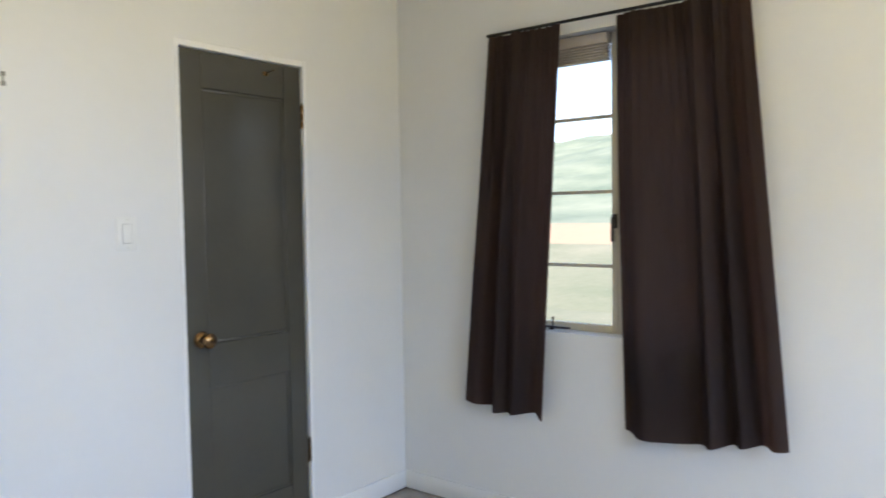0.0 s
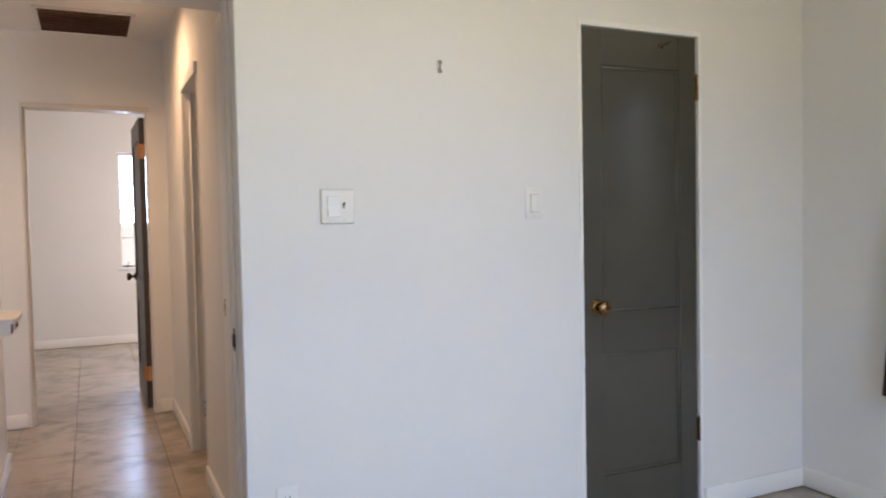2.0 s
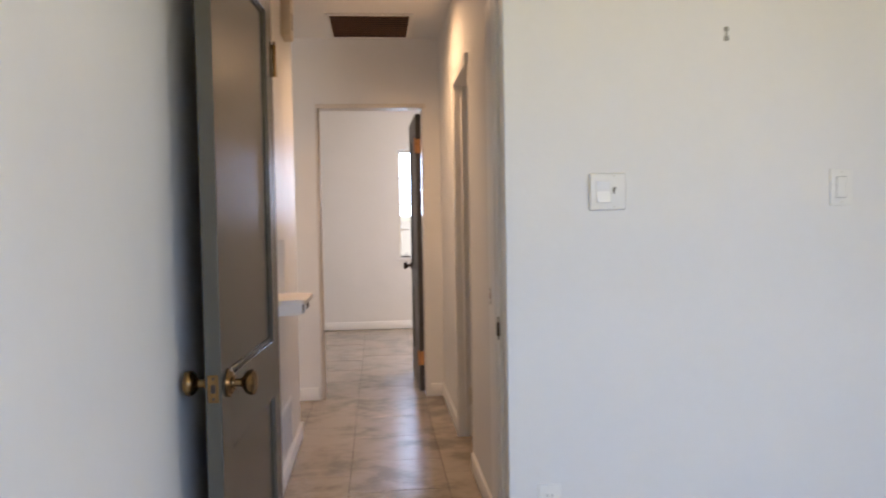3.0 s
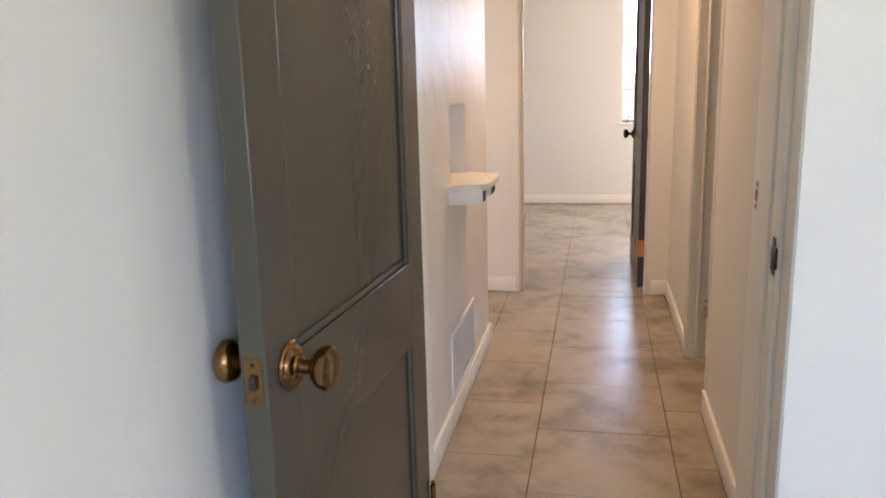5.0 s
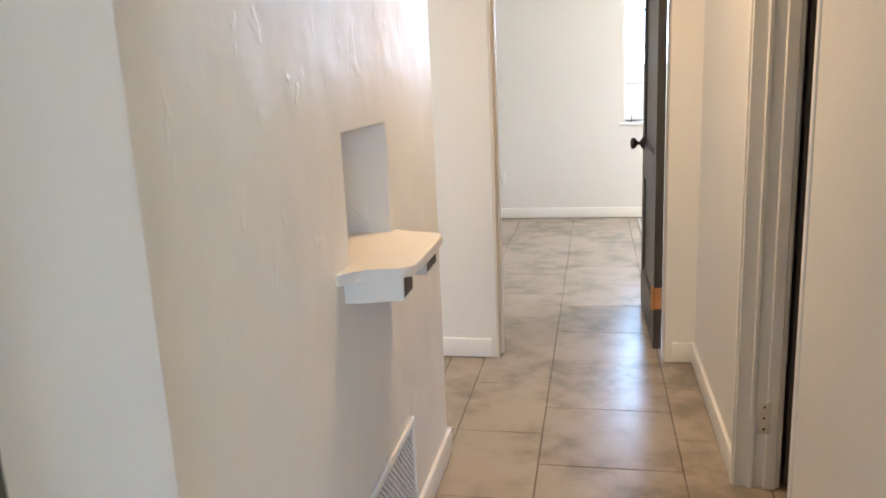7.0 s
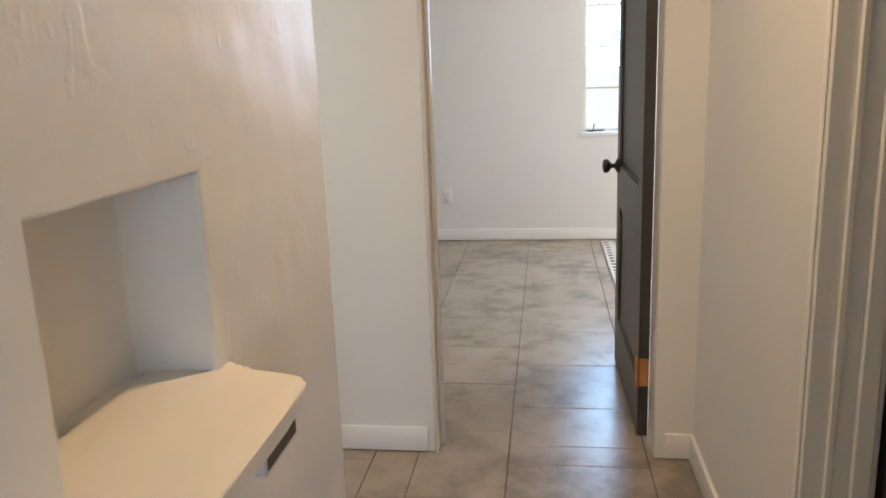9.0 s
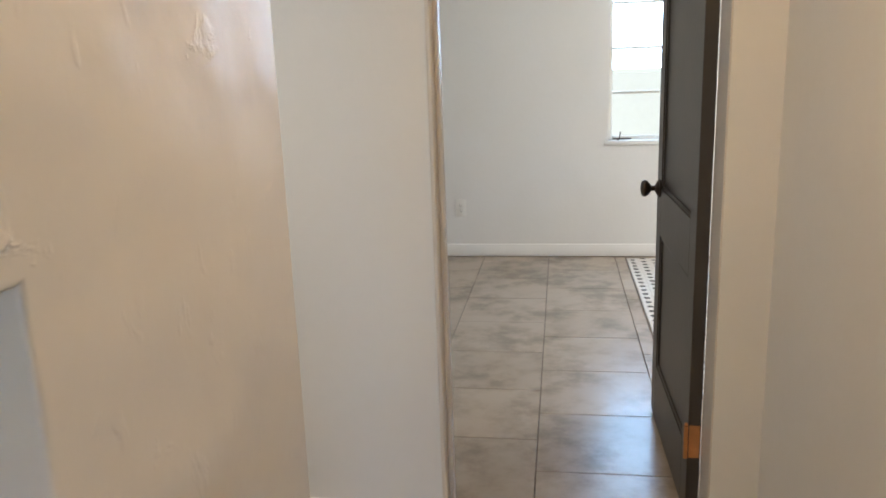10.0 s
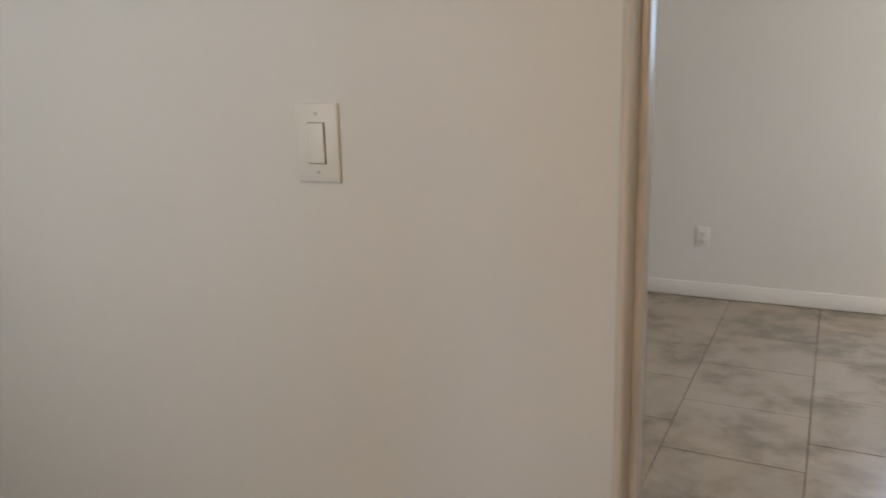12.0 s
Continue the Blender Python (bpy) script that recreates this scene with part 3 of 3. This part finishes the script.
# ---- curtains ----
def curtain(name, top, bottom, z_top, z_bot, x, folds, label, seed, lift=0.0, tail=0.0):
    """A hanging cloth from y span top to y span bottom (south to north), pleated."""
    rnd = random.Random(seed)
    ph = [rnd.uniform(0, 6.28) for _ in range(6)]
    nu, nv = 90, 40
    bm = bmesh.new()
    grid = []
    for j in range(nv + 1):
        v = j / nv
        row = []
        for i in range(nu + 1):
            u = i / nu
            y = (top[0] + (top[1] - top[0]) * u) * (1 - v) + (bottom[0] + (bottom[1] - bottom[0]) * u) * v
            amp = 0.013 + 0.024 * min(1, v * 1.6)
            q = u + 0.05 * math.sin(5.1 * u + ph[3]) + 0.02 * math.sin(2.3 * v + ph[4])
            w = math.sin(folds * 6.283 * q + ph[0]) * (0.65 + 0.55 * math.sin(7 * q + ph[1])) + 0.55 * math.sin(folds * 3.3 * q + ph[2] + 0.8 * v)
            w += (1 - v) ** 3 * 0.45 * math.sin(folds * 21 * u + ph[5])
            y += 0.012 * math.sin(math.pi * v) * math.sin(9 * u + ph[1])
            z = z_top + (z_bot + lift * (1 - u) - z_top) * v + v * 0.010 * math.sin(5 * u + ph[2]) - 0.016 * v * math.sin(math.pi * u)
            z -= v ** 4 * tail * max(0, 1 - u / 0.16)
            row.append(bm.verts.new((x - amp * w, y, z)))
        grid.append(row)
    for j in range(nv):
        for i in range(nu):
            bm.faces.new((grid[j][i], grid[j][i + 1], grid[j + 1][i + 1], grid[j + 1][i]))
    bmesh.ops.solidify(bm, geom=bm.faces[:], thickness=0.003)
    ob = mesh_object(name, bm, M_CURTAIN, True)
    return tagged(ob, label, "curtain", "curtains at the window")


curtain("curtain", (-3.93, -3.56), (-3.83, -3.42), 2.155, 0.515, XE - 0.055, 3.2, "dark brown cloth curtain hanging on a black rod", 3, 0, 0.035)
curtain("curtain", (-4.68, -4.165), (-4.82, -4.18), 2.15, 0.50, XE - 0.055, 4.6, "wide dark brown cloth curtain hanging on a black rod", 8, 0.03)
rod = thing("curtain_rod", pose(XE - 0.055, 0, 2.162), "thin black metal curtain rod above the window", "curtain rod")
bm = bmesh.new()
lathe(bm, [(0.007, -4.76), (0.007, -3.555)], 12, pose(0, 0, 0, -90, 0, 0))
part("rod", bm, M_ROD, rod)
for y in (-4.72, -3.60):
    boxpart("bracket", M_ROD, rod, (-0.008, 0.055, y - 0.006, y + 0.006, -0.012, 0.004))


# ---- wall plates ----
def wall_plate(name, m, w, h, label, category, build):
    """A cover plate with devices: x across, y out of the wall, z up, from its centre."""
    d = thing(name, m, label, category)
    boxpart("cover", M_PLATE, d, (-w / 2, w / 2, -0.002, 0.006, -h / 2, h / 2), 0.0025)
    for b in build:
        boxpart(b[0], b[1], d, b[2], 0.001)
    return d


# gap: a thin grey sheet, shade around the rocker put into colour
SWITCH = [("rocker", M_PLATE, (-0.016, 0.016, 0.0062, 0.0095, -0.033, 0.033)),
          ("screw", M_STEEL, (-0.003, 0.003, 0.0062, 0.0072, 0.046, 0.051)), ("screw", M_STEEL, (-0.003, 0.003, 0.0062, 0.0072, -0.051, -0.046)),
          ("gap", M_GAP, (-0.0175, 0.0175, 0.006, 0.0066, -0.0345, 0.0345))]
# slots are dark boxes on the face, their inner shade given by colour
OUTLET = []
for s in (-1, 1):
    OUTLET += [("receptacle", M_PLATE, (-0.017, 0.017, 0.0062, 0.008, s * 0.02 - 0.014, s * 0.02 + 0.014)),
               ("slot", M_DARK, (-0.008, -0.006, 0.0082, 0.0086, s * 0.02 - 0.003, s * 0.02 + 0.007)),
               ("slot", M_DARK, (0.006, 0.008, 0.0082, 0.0086, s * 0.02 - 0.003, s * 0.02 + 0.007)),
               ("slot", M_DARK, (-0.002, 0.002, 0.0082, 0.0086, s * 0.02 - 0.010, s * 0.02 - 0.006))]
SOUTH = 180  # plates facing -y
wall_plate("light_switch", pose(1.651, WA, 1.329, 0, 0, SOUTH), 0.074, 0.118, "white rocker light switch on the bedroom wall", "light switch", SWITCH)
wall_plate("light_switch", pose(-0.760, 0, 1.180, 0, 0, SOUTH), 0.086, 0.131, "cream rocker light switch on the hall wall", "light switch", SWITCH)
wall_plate("outlet", pose(0.680, WA, 0.345, 0, 0, SOUTH), 0.072, 0.115, "white double power outlet low on the bedroom wall", "outlet", OUTLET)
wall_plate("outlet", pose(-0.632, YF, 0.358, 0, 0, SOUTH), 0.075, 0.12, "white double power outlet on the far wall", "outlet", OUTLET)
fan = thing("fan_control", pose(0.877, WA, 1.325, 0, 0, SOUTH), "square glossy white control plate with a rocker and a small toggle", "wall control")
boxpart("cover", M_PLATE, fan, (-0.059, 0.059, 0, 0.011, -0.059, 0.059), 0.007, seg=3)
boxpart("gap", M_STEEL, fan, (-0.007, 0.039, 0.011, 0.0114, -0.036, 0.034))
bm = bmesh.new()
ends = [[bm.verts.new((x, y, z)) for y, z in ((0.0114, -0.034), (0.021, -0.034), (0.0135, 0.001), (0.018, 0.032), (0.0114, 0.032))] for x in (-0.005, 0.037)]
bm.faces.new(ends[0])
bm.faces.new(ends[1][::-1])
for i in range(5):
    bm.faces.new((ends[0][i], ends[1][i], ends[1][(i + 1) % 5], ends[0][(i + 1) % 5]))
part("rocker", bm, M_BRIGHT, fan, "bright white rocker", False)
boxpart("toggle_slot", M_GAP, fan, (-0.023, -0.015, 0.011, 0.0114, -0.008, 0.012))
bm = bmesh.new()
lathe(bm, [(0.004, 0.0), (0.0035, 0.010), (0.0045, 0.014), (0.002, 0.016)], 12, pose(-0.019, 0.011, 0.004, -60, 0, 0))
part("toggle", bm, M_CLIP, fan)
for z in (-0.048, 0.048):
    boxpart("screw", M_STEEL, fan, (-0.022, -0.016, 0.011, 0.012, z - 0.003, z + 0.003))


# ---- hall shelf, grille, vent ----
shelf = thing("niche_shelf", pose(XL, 0, 0), "cream painted wavy shelf below the wall niche", "shelf")
south_curve = [(0.0, -1.899), (0.012, -1.885), (0.034, -1.857), (0.072, -1.841), (0.108, -1.834), (0.127, -1.822), (0.136, -1.798)]
north_curve = [(0.137, -1.515), (0.128, -1.492), (0.10, -1.478), (0.06, -1.468), (0.035, -1.460), (0.018, -1.444), (0.0, -1.436)]


def curve_through(pts, steps=4):
    """A rounded line through the corners."""
    res = []
    for i in range(len(pts) - 1):
        p0, p1, p2, p3 = (Vector(pts[max(0, min(len(pts) - 1, k))]) for k in (i - 1, i, i + 1, i + 2))
        for k in range(steps):
            u = k / steps
            q = 0.5 * (2 * p1 + (p2 - p0) * u + (2 * p0 - 5 * p1 + 4 * p2 - p3) * u * u + (3 * p1 - p0 - 3 * p2 + p3) * u ** 3)
            res.append((q.x, q.y))
    return res + [pts[-1]]


out = [(-0.10, -1.797), (-0.02, -1.797), (-0.02, -1.905)] + curve_through(south_curve) + [(0.139, -1.70), (0.139, -1.60)] \
    + curve_through(north_curve) + [(-0.02, -1.432), (-0.02, -1.471), (-0.10, -1.471)]
bm = bmesh.new()
prism(bm, out, 0.871, 0.893, 0.006, 3)
part("top_board", bm, M_SHELF, shelf)
brackets = (([(-0.01, -1.852), (0.03, -1.846), (0.07, -1.834), (0.116, -1.826), (0.116, -1.745), (-0.01, -1.745)], -1.819, -1.752, 0.116),
            ([(-0.01, -1.63), (0.118, -1.622), (0.118, -1.508), (-0.01, -1.50)], -1.615, -1.515, 0.118))
for outline, ya, yb, d in brackets:
    bm = bmesh.new()
    prism(bm, outline, 0.822, 0.873, 0.003, 2)
    br = part("bracket", bm, M_SHELF, shelf, "painted bracket with its front's shade as a dark panel")
    # solid bracket: the shade of its recessed front is a thin dark panel
    boxpart("hollow", M_SHADE, br, (d - 0.002, d + 0.0012, ya, yb, 0.829, 0.868), label="flat dark panel that stands for the shade inside the bracket")

grille = thing("air_grille", pose(XL, 0, 0), "white perforated metal air grille low on the hall wall", "air grille")
bm = bmesh.new()
GY0, GY1, GZ0, GZ1 = -1.88, -1.378, 0.094, 0.355
for b in ((GY0, GY1, GZ0, GZ0 + 0.02), (GY0, GY1, GZ1 - 0.02, GZ1), (GY0, GY0 + 0.02, GZ0 + 0.02, GZ1 - 0.02), (GY1 - 0.02, GY1, GZ0 + 0.02, GZ1 - 0.02)):
    box(bm, 0, 0.008, *b, bevel=0.002, seg=1)
part("frame", bm, M_TRIM, grille)
# dark sheet in place of the unlit duct behind the lattice
boxpart("backing", M_DARK, grille, (0.0005, 0.0015, GY0 + 0.02, GY1 - 0.02, GZ0 + 0.02, GZ1 - 0.02))
bm = bmesh.new()
ya, yb, za, zb = GY0 + 0.02, GY1 - 0.02, GZ0 + 0.02, GZ1 - 0.02
for sgn, xx in ((1, 0.002), (-1, 0.0036)):
    c = -(zb - za)
    while c < yb - ya:
        # strip along z = za + sgn * (y - ya - c), clipped to the frame
        y0, y1 = max(0, c), min(yb - ya, c + zb - za)
        if y1 - y0 > 0.006:
            z0, z1 = y0 - c, y1 - c
            if sgn < 0:
                z0, z1 = (zb - za) - z0, (zb - za) - z1
            w = 0.0027
            vs = [bm.verts.new((xx + dx, ya + y + dy, za + z)) for dx in (0, 0.0015) for y, z, dy in
                  ((y0, z0, -w), (y0, z0, w), (y1, z1, w), (y1, z1, -w))]
            for q in ((0, 1, 2, 3), (7, 6, 5, 4), (0, 4, 5, 1), (1, 5, 6, 2), (2, 6, 7, 3), (3, 7, 4, 0)):
                bm.faces.new([vs[k] for k in q])
        c += 0.021
part("lattice", bm, M_TRIM, grille)

vent = thing("ceiling_vent", pose(0.135, -0.335, CEIL), "rusty brown louvred return vent in the hall ceiling", "air vent")
bm = bmesh.new()
for b in ((-0.27, 0.27, -0.31, -0.285), (-0.27, 0.27, 0.255, 0.28), (-0.27, -0.245, -0.285, 0.255), (0.245, 0.27, -0.285, 0.255)):
    box(bm, *b, -0.012, 0, bevel=0.002, seg=1)
part("frame", bm, M_CEIL, vent)
# dark sheet as the shade above the slats, no duct is built
boxpart("backing", M_DARK, vent, (-0.245, 0.245, -0.285, 0.255, -0.002, -0.001))
for i in range(11):
    y = -0.26 + i * 0.0490
    bm = bmesh.new()
    box(bm, -0.245, 0.245, -0.017, 0.017, -0.0015, 0.0015)
    bmesh.ops.transform(bm, matrix=Matrix.Translation((0, y, -0.009)) @ Matrix.Rotation(radians(25), 4, "X"), verts=bm.verts[:])
    part("slat", bm, M_VENT, vent)

chime = thing("door_chime", pose(XL, -1.33, 2.30), "beige plastic door chime box high on the hall wall", "door chime")
boxpart("case", M_BEIGE, chime, (0, 0.05, -0.07, 0.07, -0.11, 0.11), 0.008)
# slots drawn as dark strips that stand for the shade within
for k in range(3):
    boxpart("slot", M_DARK, chime, (0.0495, 0.051, -0.045, 0.045, -0.06 + k * 0.03, -0.052 + k * 0.03))


def downlight(x, y):
    d = thing("downlight", pose(x, y, CEIL), "round recessed ceiling downlight giving warm light", "ceiling light", "downlights in the hall")
    bm = bmesh.new()
    lathe(bm, [(0.075, 0), (0.078, -0.004), (0.070, -0.008), (0.055, -0.006), (0.055, 0.0)], 32)
    part("trim_ring", bm, M_TRIM, d)
    bm = bmesh.new()
    lathe(bm, [(0.054, -0.001), (0.050, -0.004)], 32)
    part("lens", bm, M_LAMP, d)


downlight(0.15, -1.08)

strike = thing("strike_plate", pose(BD1 - 0.010, -2.855, 0.885), "dark bronze strike plate on the white door jamb", "strike plate")
boxpart("plate", M_BRONZE, strike, (-0.002, 0.0, -0.014, 0.014, -0.038, 0.038), 0.0008)
boxpart("lip", M_BRONZE, strike, (-0.010, 0.0, -0.030, -0.014, -0.022, 0.022), 0.002)
latch = thing("latch_socket", pose(BD1 + 0.012, -2.545, 0.962), "small steel latch socket let into the jamb", "latch socket")
boxpart("plate", M_STEEL, latch, (-0.0015, 0.0, -0.014, 0.014, -0.034, 0.034), 0.0006)
boxpart("hole", M_VENT, latch, (-0.0022, -0.0015, -0.010, 0.010, -0.012, 0.012))
for z in (-0.026, 0.026):
    boxpart("screw", M_ROD, latch, (-0.0025, -0.0015, -0.003, 0.003, z - 0.003, z + 0.003))

# nail in the bedroom wall
nail = thing("wall_hook", pose(1.268, WA, 1.819), "small metal picture hook in the bedroom wall", "hook")
for z in (-0.015, 0.015):
    boxpart("clip", M_CLIP, nail, (-0.007, 0.007, -0.006, 0, z - 0.007, z + 0.007), 0.002)
boxpart("stem", M_CLIP, nail, (-0.002, 0.002, -0.004, 0, -0.010, 0.010))

coat_hook = thing("coat_hook", pose(2.285, WA + 0.010, 1.972), "small dark brass coat hook on the closet door", "hook")
boxpart("base", M_BRASS, coat_hook, (-0.012, 0.012, -0.003, 0, -0.008, 0.008), 0.001)
bm = bmesh.new()
lathe(bm, [(0.003, 0), (0.003, 0.035), (0.0045, 0.04), (0.002, 0.045)], 10, pose(0, -0.003, 0, 70, 0, 0) @ pose(0, 0, 0, 0, 25, 0))
part("prong", bm, M_BRONZE, coat_hook)

cord = thing("blind_cord", pose(FW0 + 0.10, YF + 0.05, 1.36), "thin grey cord hanging at the far window", "cord")
bm = bmesh.new()
lathe(bm, [(0.0015, 0), (0.0015, 0.70)], 8)
part("string", bm, M_CLIP, cord)
bm = bmesh.new()
lathe(bm, [(0.002, -0.02), (0.004, -0.018), (0.002, 0)], 8)
part("tassel", bm, M_CLIP, cord)

# ---- floor tiles ----
TW, TH, JW = 0.463, 0.4443, 0.0032
tile_floor = structure("floor", [(-2.2, 2.4, -1.4, 3.43, -0.012, -0.004), (-0.34, 3.1, -7.0, -1.4, -0.012, -0.004)], M_GROUT, "beige grey cement-look floor tiles in a running bond", "floor")
shared = {}


def tile(x0, x1, y0, y1):
    w, h = x1 - x0, y1 - y0
    if w < 0.012 or h < 0.012:
        return
    key = (round(w, 3), round(h, 3))
    if key not in shared:
        bm = bmesh.new()
        box(bm, -w / 2, w / 2, -h / 2, h / 2, -0.008, 0, bevel=0.0015, seg=1)
        bmesh.ops.recalc_face_normals(bm, faces=bm.faces[:])
        me = bpy.data.meshes.new("tile")
        bm.to_mesh(me)
        bm.free()
        me.materials.append(M_TILE)
        shared[key] = me
    ob = new("tile", shared[key])
    ob.location = ((x0 + x1) / 2, (y0 + y1) / 2, random.Random(x0 * 7 + y0).uniform(-0.0004, 0.0004))
    ob.parent = tile_floor


def lay(xa, xb, ya, yb):
    c = math.floor(xa / TW)
    while c * TW < xb:
        off = 1.039 + (TH / 2 if c % 2 == 0 else 0)
        r = math.floor((ya - off) / TH)
        while off + r * TH < yb:
            x0, x1 = max(xa, c * TW), min(xb, (c + 1) * TW)
            y0, y1 = max(ya, off + r * TH), min(yb, off + (r + 1) * TH)
            tile(x0 + JW / 2, x1 - JW / 2, y0 + JW / 2, y1 - JW / 2)
            r += 1
        c += 1


MX0, MX1, MY0, MY1 = 0.534, 1.6, 1.0, 3.39
lay(FX0, MX0, 0.06, YF)
lay(XL, XR + 0.1, WA_N - 0.1, 0.06)
lay(-2.2, XL, LEND, 0.06)
lay(XW, XE, YS, WA_N - 0.1)
lay(MX0, FX1, 0.06, MY0)
lay(MX1, FX1, MY0, YF)
lay(MX0, MX1, MY1, YF)
lay(XR + 0.1, 2.3, -1.85, 0.06)

# ---- hexagon mosaic inset: white, with a black piece at every third place ----
P = 0.0835 / 3
mosaic_w, mosaic_k = ([], []), ([], [])


def slab(store, pts, h):
    vs, fs = store
    b = len(vs)
    n = len(pts)
    vs.extend([(x, y, -0.006) for x, y in pts] + [(x, y, h) for x, y in pts])
    fs.append([b + n + i for i in range(n)])
    fs.extend([(b + i, b + (i + 1) % n, b + n + (i + 1) % n, b + n + i) for i in range(n)])


HR = (P - 0.0026) / math.sqrt(3)
for i in range(-2, 48):
    for j in range(-80, 80):
        x, y = 0.580 + i * P * math.sqrt(3) / 2, 2.655 + (j + i / 2) * P
        if MX0 + 0.004 < x < MX1 - 0.004 and MY0 + 0.004 < y < MY1 - 0.004:
            rad = HR * (1.35 if i % 3 == 0 and j % 3 == 0 else 1.0)
            pts = [(min(max(x + rad * math.cos(k * math.pi / 3), MX0 + 0.006), MX1 - 0.006),
                    min(max(y + rad * math.sin(k * math.pi / 3), MY0 + 0.006), MY1 - 0.006)) for k in range(6)]
            black = i % 3 == 0 and j % 3 == 0
            slab(mosaic_k if black else mosaic_w, pts, 0.0003 if black else 0.0)
for store, mat, name, label in ((mosaic_w, M_MOSW, "mosaic_white_pieces", "small white hexagon floor mosaic tiles"),
                                (mosaic_k, M_MOSK, "mosaic_black_pieces", "small black hexagon floor mosaic tiles")):
    me = bpy.data.meshes.new(name)
    me.from_pydata(store[0], [], store[1])
    me.materials.append(mat)
    tagged(new(name, me), label, "mosaic tiles", kind="stuff")
